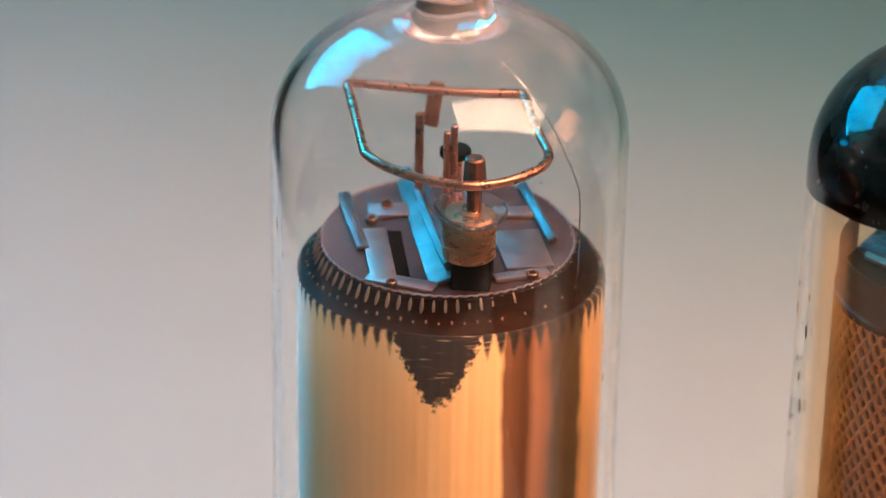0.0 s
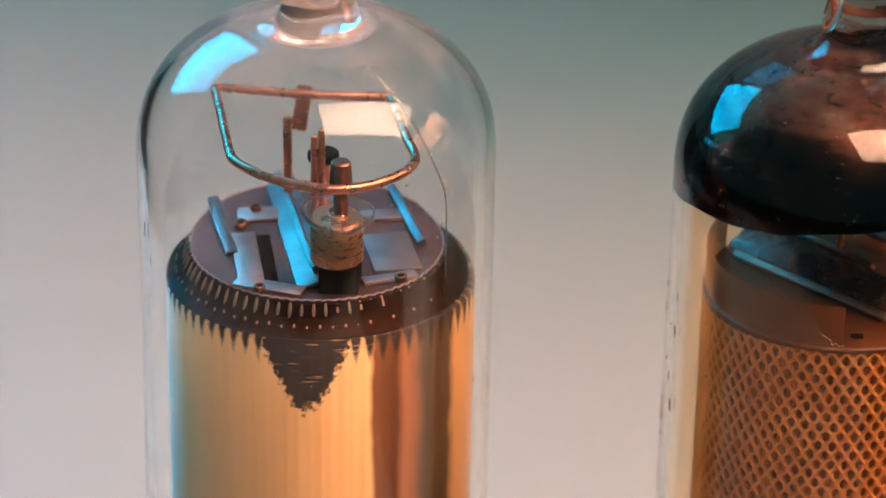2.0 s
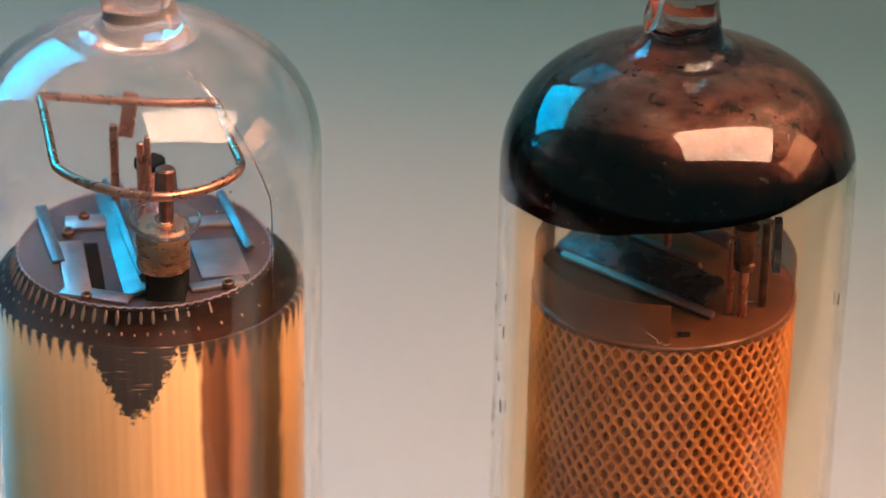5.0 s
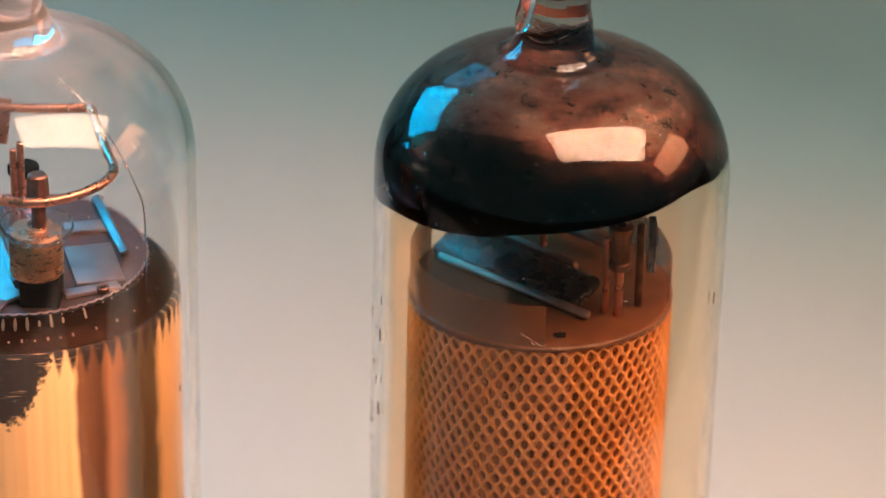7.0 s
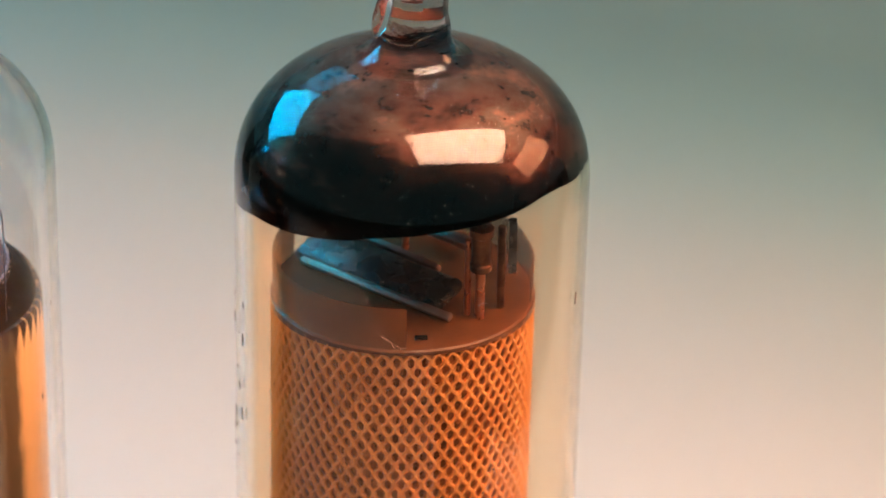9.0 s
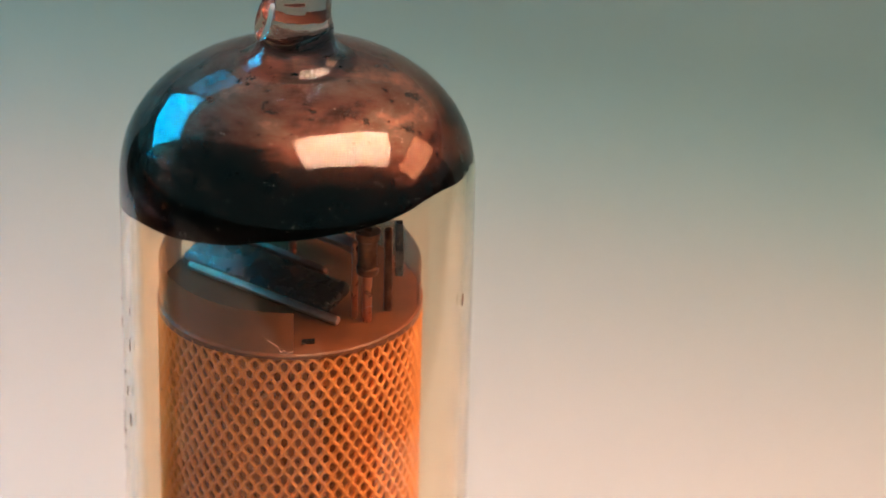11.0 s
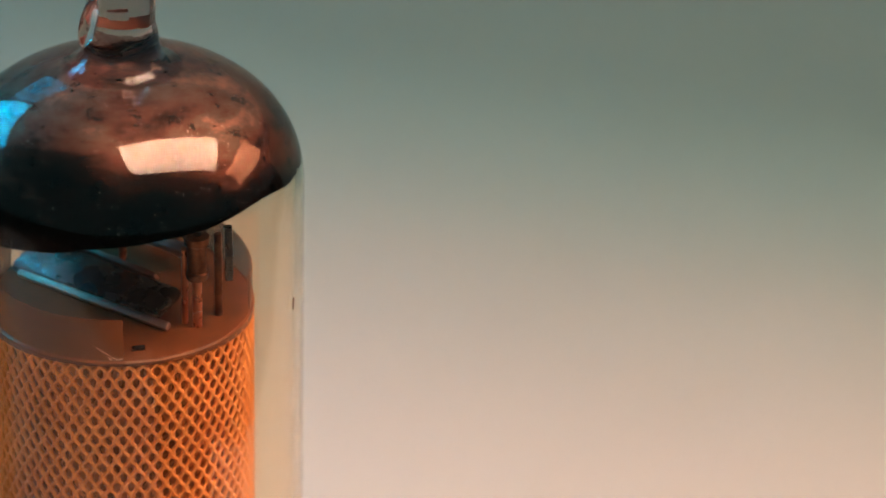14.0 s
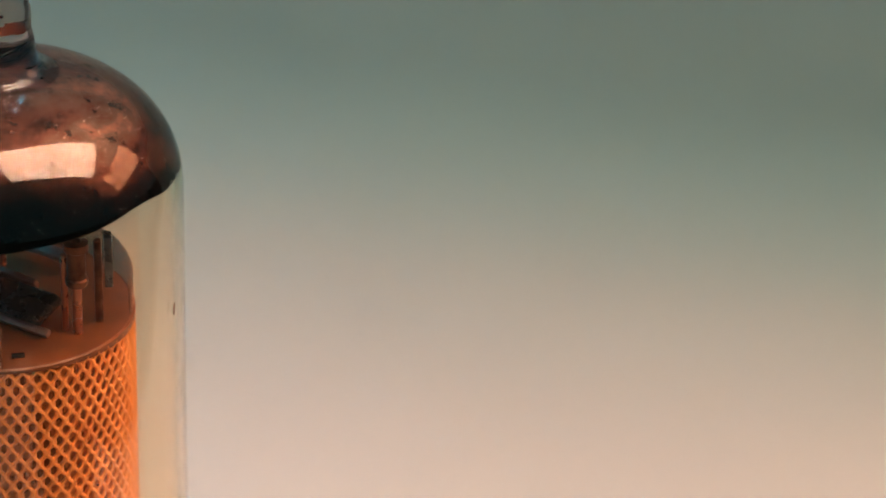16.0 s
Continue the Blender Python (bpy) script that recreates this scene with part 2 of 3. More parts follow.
def led_face(name, colour, strength, pitch_mm):
    """A field of small lamps behind a woven diffuser: a bright grid with darker seams."""
    m = bpy.data.materials.new(name)
    m.use_nodes = True
    nt = m.node_tree
    nt.nodes.remove(nt.nodes["Principled BSDF"])
    e = nt.nodes.new("ShaderNodeEmission")
    e.inputs["Color"].default_value = (*colour, 1)
    nt.links.new(e.outputs[0], nt.nodes["Material Output"].inputs["Surface"])
    c = nt.nodes.new("ShaderNodeTexCoord")
    s = nt.nodes.new("ShaderNodeSeparateXYZ")
    nt.links.new(c.outputs["Object"], s.inputs[0])
    waves = []
    for axis in ("X", "Y"):
        a = nt.nodes.new("ShaderNodeMath")
        a.operation = "MULTIPLY"
        a.inputs[1].default_value = 2 * math.pi / (pitch_mm * MM)
        nt.links.new(s.outputs[axis], a.inputs[0])
        b = nt.nodes.new("ShaderNodeMath")
        b.operation = "COSINE"
        nt.links.new(a.outputs[0], b.inputs[0])
        w = nt.nodes.new("ShaderNodeMapRange")
        w.inputs["From Min"].default_value, w.inputs["From Max"].default_value = -0.6, 0.5
        w.inputs["To Min"].default_value, w.inputs["To Max"].default_value = 0.06, 1.0
        nt.links.new(b.outputs[0], w.inputs["Value"])
        waves.append(w.outputs[0])
    p = nt.nodes.new("ShaderNodeMath")
    p.operation = "MULTIPLY"
    nt.links.new(waves[0], p.inputs[0])
    nt.links.new(waves[1], p.inputs[1])
    q = nt.nodes.new("ShaderNodeMath")
    q.operation = "MULTIPLY"
    q.inputs[1].default_value = strength
    nt.links.new(p.outputs[0], q.inputs[0])
    nt.links.new(q.outputs[0], e.inputs["Strength"])
    return m


# ---- building helpers (millimetres) ----
def part(name, bm, mat, parent, label="", smooth=True, recalc=True):
    mesh = bpy.data.meshes.new(name)
    if recalc:
        bmesh.ops.recalc_face_normals(bm, faces=bm.faces)
    bmesh.ops.scale(bm, vec=(MM, MM, MM), verts=bm.verts)
    bm.to_mesh(mesh)
    bm.free()
    mesh.materials.append(mat)
    if smooth:
        mesh.polygons.foreach_set("use_smooth", [True] * len(mesh.polygons))
        mesh.set_sharp_from_angle(angle=radians(38))
    ob = new(name, mesh)
    if parent:
        ob.parent = parent
    if label:
        ob["label"] = label
    return ob


def lathe(profile, steps=96, closed=False, wobble=None):
    """A turned form from (radius, height) pairs; a radius of 0 closes it on the axis."""
    bm = bmesh.new()
    rings = []
    for r, z in profile:
        if r < 1e-6:
            rings.append([bm.verts.new((0, 0, z))])
        else:
            ring = []
            for k in range(steps):
                a = 2 * math.pi * k / steps
                dr, dz = wobble(a, r, z) if wobble else (0, 0)
                ring.append(bm.verts.new(((r + dr) * math.cos(a), (r + dr) * math.sin(a), z + dz)))
            rings.append(ring)
    pairs = list(zip(rings, rings[1:]))
    if closed:
        pairs.append((rings[-1], rings[0]))
    for a, b in pairs:
        for k in range(steps):
            n = (k + 1) % steps
            if len(a) == 1 and len(b) == 1:
                continue
            if len(a) == 1:
                bm.faces.new((a[0], b[k], b[n]))
            elif len(b) == 1:
                bm.faces.new((a[k], b[0], a[n]))
            else:
                bm.faces.new((a[k], b[k], b[n], a[n]))
    return bm


def moved(bm, x=0, y=0, z=0, rx=0, ry=0, rz=0):
    bmesh.ops.transform(bm, matrix=pose(x, y, z, rx, ry, rz), verts=bm.verts)
    return bm


def box(sx, sy, sz, bevel=0.08):
    """A bevelled block that stands on z = 0."""
    bm = bmesh.new()
    bmesh.ops.create_cube(bm, size=1)
    bmesh.ops.scale(bm, vec=(sx, sy, sz), verts=bm.verts)
    bmesh.ops.translate(bm, vec=(0, 0, sz / 2), verts=bm.verts)
    if bevel:
        bmesh.ops.bevel(bm, geom=bm.edges[:], offset=bevel, segments=2, affect="EDGES", profile=0.5)
    return bm


def tube_along(points, radius, sides=12, closed=False):
    """A round wire along a smooth line through the points."""
    pts = [Vector(p) for p in points]
    n = len(pts)
    line = []
    spans = n if closed else n - 1
    for i in range(spans):
        p0 = pts[(i - 1) % n] if closed or i else pts[0]
        p1, p2 = pts[i], pts[(i + 1) % n]
        p3 = pts[(i + 2) % n] if closed or i + 2 < n else pts[-1]
        for k in range(6):
            t = k / 6
            line.append(0.5 * (2 * p1 + (p2 - p0) * t + (2 * p0 - 5 * p1 + 4 * p2 - p3) * t * t + (3 * p1 - p0 - 3 * p2 + p3) * t ** 3))
    if not closed:
        line.append(pts[-1])
    bm = bmesh.new()
    rings = []
    m = len(line)
    up = Vector((0.05, 0.03, 1)).normalized()
    for i, p in enumerate(line):
        d = (line[(i + 1) % m] - line[i - 1]) if closed else (line[min(i + 1, m - 1)] - line[max(i - 1, 0)])
        d.normalize()
        s = d.cross(up)
        if s.length < 1e-3:
            s = d.cross(Vector((1, 0, 0)))
        s.normalize()
        u = s.cross(d)
        rings.append([bm.verts.new(p + radius * (s * math.cos(a) + u * math.sin(a))) for a in [2 * math.pi * k / sides for k in range(sides)]])
    for i in range(m if closed else m - 1):
        a, b = rings[i], rings[(i + 1) % m]
        for k in range(sides):
            q = (k + 1) % sides
            bm.faces.new((a[k], a[q], b[q], b[k]))
    if not closed:
        bm.faces.new(rings[0])
        bm.faces.new(rings[-1])
    return bm


def rod(radius, height, sides=24, bevel=0.06):
    return lathe([(0, 0), (radius - bevel, 0), (radius, bevel), (radius, height - bevel), (radius - bevel, height), (0, height)], sides)


def prism(outline, height, bevel=0.05):
    """An upright plate with the given plan."""
    bm = bmesh.new()
    low = [bm.verts.new((x, y, 0)) for x, y in outline]
    f = bm.faces.new(low)
    r = bmesh.ops.extrude_face_region(bm, geom=[f])
    bmesh.ops.translate(bm, vec=(0, 0, height), verts=[v for v in r["geom"] if isinstance(v, bmesh.types.BMVert)])
    if bevel:
        bmesh.ops.bevel(bm, geom=bm.edges[:], offset=bevel, segments=2, affect="EDGES", profile=0.5)
    return bm


# ---- the setting ----
def backdrop_sheet():
    """A sheet of paper that lies flat under the tubes and sweeps up behind them."""
    bm = bmesh.new()
    line = [(-14, 0), (0, 0), (20, 0), (SWEEP_Y, 0)]
    for k in range(1, 25):
        a = radians(SWEEP_END) * k / 24
        line.append((SWEEP_Y + SWEEP_R * math.sin(a), SWEEP_R * (1 - math.cos(a))))
    y, z = line[-1]
    a = radians(SWEEP_END)
    line.append((y + 46 * math.cos(a), z + 46 * math.sin(a)))
    ends = [[bm.verts.new((x, y, z)) for y, z in line] for x in (-108, -60, -20, 20, 60, 112)]
    for p, q in zip(ends, ends[1:]):
        for k in range(len(line) - 1):
            bm.faces.new((p[k], p[k + 1], q[k + 1], q[k]))
    return bm


SWEEP_TURN = -20
SWEEP_Y, SWEEP_R, SWEEP_END = 60, 27, 107
tagged(part("backdrop", moved(backdrop_sheet(), rz=SWEEP_TURN), PAPER, None, "matt paper sweeping up behind the tubes, peach grey to sea green light painted into its colour"), kind="structure", category="backdrop")
# unseen paper in front, added to shape reflections in can and glass
flap = moved(box(280, 86, 0.35, 0.1), -82, -57.5, -0.46)
tagged(part("reflection_sheet", flap, FLAT_PAPER, None), "dark grey unseen paper lying flat on the tabletop, added for the tubes' reflections", "paper sheet")
table = moved(box(3000, 3000, 30, 0), 0, 0, -30.5)
tagged(part("ground", table, TABLE, None, "dark matt tabletop under the paper sheet", smooth=False), kind="structure", category="tabletop")


def led_panel(at, aim, along, foot, width, height, face, label):
    root = tagged(new("led_panel"), label, "lamp", "lamps round the tubes")
    back = (Vector(at) - Vector(aim)).normalized()
    side = (Vector(along) - back * back.dot(Vector(along))).normalized()
    m = Matrix((side, back.cross(side), back)).transposed().to_4x4()
    m.translation = Vector(at) * MM
    root.matrix_world = m
    b = box(width + 14, height + 14, 12, 1.5)
    moved(b, 0, 0, 2)
    part("housing", b, HOUSING, root)
    bm = bmesh.new()
    bmesh.ops.create_grid(bm, x_segments=1, y_segments=1, size=0.5)
    bmesh.ops.scale(bm, vec=(width, height, 1), verts=bm.verts)
    ob = part("diffuser", bm, face, root, "glowing woven diffuser", smooth=False)
    for v in ob.data.vertices:
        v.co.z = 0.5 * MM
    ob.data.flip_normals()
    # the stand: an arm from the back of the housing to an upright on a round foot
    inv = m.inverted()
    def local(p):
        return tuple((inv @ (Vector(p) * MM)) / MM)
    hub = Vector(at) + back * 14
    fx, fy = foot
    part("arm", tube_along([local(p) for p in (hub, hub + back * 18, (fx, fy, hub.z + 20))], 4, 12), HOUSING, root)
    part("upright", tube_along([local(p) for p in ((fx, fy, 1), (fx, fy, 80), (fx, fy, hub.z + 30))], 5, 12), HOUSING, root)
    disc = moved(lathe([(0, 0), (38, 0), (40, 2), (40, 6), (38, 8), (0, 8)], 48), fx, fy, 0)
    disc.transform(Matrix.Scale(1 / MM, 4) @ inv @ Matrix.Scale(MM, 4))
    part("foot", disc, HOUSING, root)
    return root


led_panel(WARM_AT, WARM_AIM, (1, 0.36, -0.2), (380, -30), 300, 178, led_face("warm_leds", WARM_COLOUR, WARM_STRENGTH, 13.6), "black flat lamp panel with warm white glowing grid")
led_panel(BLUE_AT, BLUE_AIM, (0.75, 0.65, 0.2), (-200, 160), 97, 74, led_face("blue_leds", BLUE_COLOUR, BLUE_STRENGTH, 5.4), "black flat lamp panel with sky blue glowing grid")
led_panel((-42, 150, 172), (10, 80, 40), (1, 0.3, 0), (-120, 260), 56, 60, led_face("dim_blue_leds", (0.0, 0.40, 0.75), 6.0, 4.0), "small black lamp panel with dim blue glowing grid")
led_panel((407, 30, 232), WARM_AIM, (0, 1, 0.15), (540, 40), 215, 120, led_face("small_warm_leds", (1.0, 0.40, 0.20), 19.0, 12), "small black lamp panel with dim orange glowing grid")


# ---- the tubes ----
BULGE = 0.87  # below 1 the head is fuller than an ellipse


def dome_points(radius, centre, rise, start, end, steps=28, power=BULGE):
    """Part of the bulb's rounded head: (radius, height) between two angles from the shoulder."""
    return [(radius * math.cos(a) ** power, centre + rise * math.sin(a) ** power) for a in [radians(start + (end - start) * k / steps) for k in range(steps + 1)]]


GLASS_R, WALL_T = 11.1, 0.6


CROWN = 74  # degrees up the head at which the drawn tip begins


def envelope(root, centre, rise, mat, label, radius=GLASS_R):
    """The glass bulb, outer face and inner face; the tip closes the outer one."""
    outer = dome_points(radius, centre, rise, CROWN, 0) + [(radius, 30.0), (radius, 20.0), (radius, 0.0), (radius, 1.6 - LIFT), (10.7, 0.5 - LIFT), (9.6, -LIFT), (0, -LIFT)]
    r = radius - WALL_T
    inner = [(0, 2.4 - LIFT), (9.3, 2.4 - LIFT), (r, 3.2 - LIFT), (r, 0.0), (r, 20.0), (r, 30.0)] + dome_points(r, centre, rise - WALL_T, 0, 89) + [(0, centre + rise - WALL_T)]
    bm = lathe(outer, 128)
    skin = bpy.data.meshes.new("skin")
    cavity = lathe(inner, 128)
    cavity.to_mesh(skin)
    cavity.free()
    bm.from_mesh(skin)
    bpy.data.meshes.remove(skin)
    ob = part("glass_envelope", bm, mat, root, label, recalc=False)
    ob.visible_shadow = False
    return ob


def tip(root, centre, rise, mat, radius=GLASS_R, drop=False, seed=1):
    """The drawn-off glass stem that flows out of the crown."""
    rim_r, rim_z = dome_points(radius, centre, rise, CROWN, 0)[0]
    base_z = rim_z
    def uneven(a, r, z):
        n = noise.noise(Vector((math.cos(a) * 0.7, math.sin(a) * 0.7, z * 0.75 + seed)))
        return 0.6 * n * min(1, r) * min(1.0, max(0.0, (z - base_z) / 1.2)), 0
    prof = [(0, 8.6), (0.3, 8.5), (0.75, 8.0), (1.3, 7.0), (1.75, 5.6), (2.02, 4.4), (2.12, 3.6), (2.2, 2.9), (2.28, 2.2), (2.36, 1.6), (2.45, 1.1), (2.6, 0.7), (2.85, 0.38), (3.2, 0.16)]
    ob = part("exhaust_tip", lathe([(r, base_z + z) for r, z in prof] + [(rim_r, rim_z)], 128, wobble=uneven), mat, root, "drawn cloudy glass sealing tip", recalc=False)
    ob.visible_shadow = False
    if drop:
        d = bmesh.new()
        bmesh.ops.create_uvsphere(d, u_segments=20, v_segments=12, radius=1.0)
        bmesh.ops.scale(d, vec=(0.55, 0.55, 1.7), verts=d.verts)
        moved(d, -2.0, -1.6, base_z + 3.6, 0, 14, 0)
        o = part("glass_drop", d, TIP_GLASS, ob)
        o.visible_shadow = False
    return ob


def clear_tube():
    root = tagged(new("vacuum_tube"), "clear glass vacuum tube with gilt metal can inside", "vacuum tube", "vacuum tubes in a row")
    envelope(root, 37.7, 8.65, GLASS, "clear glass bulb", 11.22)
    tip(root, 37.7, 8.65, CLEAR_TIP, 11.22, seed=2)
    # the bright can round the electrodes
    def fluted(a, r, z):
        return 0.016 * math.cos(a * 90), 0
    b = moved(lathe([(9.65, -14), (9.8, -13.8), (9.8, 10), (9.8, 29.1), (9.65, 29.35), (9.35, 29.35), (9.35, -14)], 256, closed=True, wobble=fluted), 0.28)
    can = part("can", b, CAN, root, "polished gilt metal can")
    # dark dented band between can and mica
    b = lathe([(9.66, 29.3), (9.45, 29.42), (9.1, 29.68), (8.62, 30.15), (8.34, 30.6), (8.15, 31.0), (7.6, 31.0), (7.6, 29.3)], 192, closed=True)
    band = part("shoulder_band", moved(b, 0.12), BAND, root, "dark bronze shoulder")
    # bright teeth
    tooth = None
    for k in range(72):
        a = 2 * math.pi * k / 72
        z = 30.58 + 0.05 * math.sin(k * 2.4)
        r = 8.33
        d = bmesh.new()
        bmesh.ops.create_uvsphere(d, u_segments=6, v_segments=5, radius=1)
        bmesh.ops.scale(d, vec=(0.09, 0.135, 0.55), verts=d.verts)
        if tooth is None:
            tooth = part("tooth", d, TOOTH, band)
            mesh = tooth.data
            ob = tooth
        else:
            d.free()
            ob = new("tooth", mesh)
            ob.parent = band
        ob.matrix_local = pose(r * MM * math.cos(a), r * MM * math.sin(a), z * MM, 0, -24, math.degrees(a))
    # a second row of small beads below the teeth
    bead = None
    for k in range(72):
        a = 2 * math.pi * (k + 0.5) / 72
        d = bmesh.new()
        bmesh.ops.create_uvsphere(d, u_segments=6, v_segments=5, radius=1)
        bmesh.ops.scale(d, vec=(0.05, 0.08, 0.13), verts=d.verts)
        if bead is None:
            bead = ob = part("bead", d, TOOTH, band)
        else:
            d.free()
            ob = new("bead", bead.data)
            ob.parent = band
        ob.matrix_local = pose(8.95 * MM * math.cos(a), 8.95 * MM * math.sin(a), (29.85 + 0.08 * math.sin(k * 3.1)) * MM, 0, -24, math.degrees(a))
    # bright serrated lip of the mica
    lip = [((8.02 + 0.05 * (-1) ** k) * math.cos(2 * math.pi * k / 160), (8.02 + 0.05 * (-1) ** k) * math.sin(2 * math.pi * k / 160), 31.24) for k in range(160)]
    part("lip", tube_along(lip, 0.07, 6, closed=True), STEEL, root, "bright serrated lip")
    # mica disc with serrated rim
    bm = bmesh.new()
    n = 240
    ring_t = [bm.verts.new(((8.0 + 0.07 * (k % 2)) * math.cos(2 * math.pi * k / n), (8.0 + 0.07 * (k % 2)) * math.sin(2 * math.pi * k / n), 31.25)) for k in range(n)]
    f = bm.faces.new(ring_t)
    r = bmesh.ops.extrude_face_region(bm, geom=[f])
    bmesh.ops.translate(bm, vec=(0, 0, -0.3), verts=[v for v in r["geom"] if isinstance(v, bmesh.types.BMVert)])
    mica = part("mica_disc", bm, MICA, root, "brownish mica disc with serrated rim")
    z = 31.26
    top = root
    def strip(name, p, q, width, height, mat, lift=0.0, label="", tilt=0.0):
        (x0, y0), (x1, y1) = p, q
        length = math.hypot(x1 - x0, y1 - y0)
        return part(name, moved(box(length, width, height, min(0.12, height / 3)), (x0 + x1) / 2, (y0 + y1) / 2, z + lift, tilt, 0, math.degrees(math.atan2(y1 - y0, x1 - x0))), mat, top, label)
    strip("support_bar", (-3.1, 7.0), (0.6, -6.6), 2.0, 0.35, STRIP, 0.1, "broad bright metal strip", 19)
    strip("ridge", (-3.2, 7.0), (0.75, -5.6), 0.5, 0.7, STRIP, 0.5, "", 25)
    # the dark of the opening is painted as a solid black strip
    strip("slot", (-3.45, 0.1), (-2.15, -6.0), 0.9, 0.06, BLACK, 0.0, "dark slot")
    strip("side_plate", (-4.75, 0.0), (-3.2, -6.7), 1.6, 0.25, STEEL)
    strip("side_strip", (-7.3, 4.1), (-5.0, -2.9), 0.8, 0.3, STRIP, 0.1, "", 4)
    strip("side_plate", (4.2, 0.9), (5.5, -3.9), 3.0, 0.25, STEEL)
    strip("side_strip", (4.3, 7.0), (6.8, -0.3), 0.6, 0.4, STRIP, 0.1, "", 26)
    strip("cross_strip", (-5.4, 2.3), (-2.8, 2.8), 1.6, 0.2, STEEL)
    strip("cross_strip", (2.6, 3.0), (5.2, 3.6), 1.2, 0.2, STEEL)
    strip("cross_strip", (-4.3, -6.2), (0.0, -7.2), 1.2, 0.2, STEEL, 0.02)
    strip("front_tab", (3.4, -5.6), (6.6, -4.2), 0.9, 0.3, STEEL)
    for x, y, r in ((-5.0, 1.0, 0.42), (-4.3, 3.0, 0.38), (5.7, -5.0, 0.4), (-2.7, -7.2, 0.35)):
        part("eyelet", moved(lathe([(r * 0.55, 0), (r, 0), (r, 0.28), (r * 0.8, 0.34), (r * 0.55, 0.28)], 20, closed=True), x, y, z + 0.12), PIN_METAL, top)
        # a black plug painted for the dark inside the hole
        part("eyelet_hole", moved(rod(r * 0.56, 0.24, 16, 0.02), x, y, z + 0.2), BLACK, top)
    # dark block and brass cap at the front
    part("block", moved(box(2.4, 2.6, 2.0, 0.15), 2.1, -5.9, z), BLACK, top, "near-black block")
    cx, cy = 1.9, -6.3
    part("cap", moved(lathe([(0, 0), (1.5, 0), (1.63, 0.12), (1.63, 2.55), (1.5, 2.72), (0.7, 2.75), (0.6, 2.9), (0, 2.9)], 48), cx, cy, 33.3), BRASS, top, "small brass cap")
    o = part("washer", moved(lathe([(0.55, 0), (2.12, 0), (2.25, 0.16), (2.12, 0.34), (0.55, 0.34)], 40, closed=True, wobble=lambda a, r, zz: (0.08 * math.sin(3 * a) if r > 1 else 0, 0.06 * math.sin(2 * a))), cx + 0.05, cy, 36.25, 4, 3, 0), WASHER, top, "cloudy mica washer")
    o.visible_shadow = False
    part("pin", moved(lathe([(0, 0), (0.45, 0), (0.45, 2.0), (0.72, 2.1), (0.62, 3.6), (0.5, 3.72), (0, 3.72)], 9), cx + 0.25, cy, 36.2), PIN_METAL, top, "stubby copper pin")
    # wire ring that carries the getter
    ring = RING
    part("getter_ring", tube_along([(x, y, RING_Z) for x, y in ring], 0.3, 12, closed=True), COPPER, top, "bent copper wire loop")
    # rods and strips behind
    part("post", moved(rod(0.22, 7.2), -0.15, 0.0, z), COPPER, top)
    part("post", moved(rod(0.22, 7.6), 0.3, 0.15, z), COPPER, top)
    part("collar", moved(lathe([(0, 0), (0.9, 0), (1.0, 0.1), (1.0, 0.5), (0.9, 0.6), (0, 0.6)], 32), 0.25, 1.6, 36.0), BLACK, top)
    part("stem", moved(rod(0.5, 4.8), 0.25, 1.6, z), COPPER, top)
    part("post", moved(box(0.55, 0.5, 6.5), -2.3, 4.0, z), COPPER, top)
    part("flat_strip", moved(box(1.0, 0.3, 3.2), -1.9, 6.6, z + 4.4, 0, 8, 0), COPPER, top)
    # a raised seam in the glass
    seam = [Vector(p) for p in SEAM]
    part("glass_seam", tube_along(SEAM, 0.06, 8), TIP_GLASS, root, "fine raised seam in the glass").visible_shadow = False
    # small crumbs of glass and dust along the seam
    rng = random.Random(21)
    bm = bmesh.new()
    for _ in range(170):
        k = min(len(seam) - 2, int(rng.random() ** 1.5 * 6))
        p = seam[k].lerp(seam[k + 1], rng.random())
        p += Vector((rng.gauss(0, 0.2), rng.gauss(0, 0.05), rng.gauss(0, 0.2)))
        bmesh.ops.create_icosphere(bm, subdivisions=1, radius=rng.uniform(0.012, 0.05), matrix=Matrix.Translation(p))
    tagged(part("crumbs", bm, PALE_DUST, root, "tiny pale crumbs along the seam"), kind="stuff").visible_shadow = False
    return root


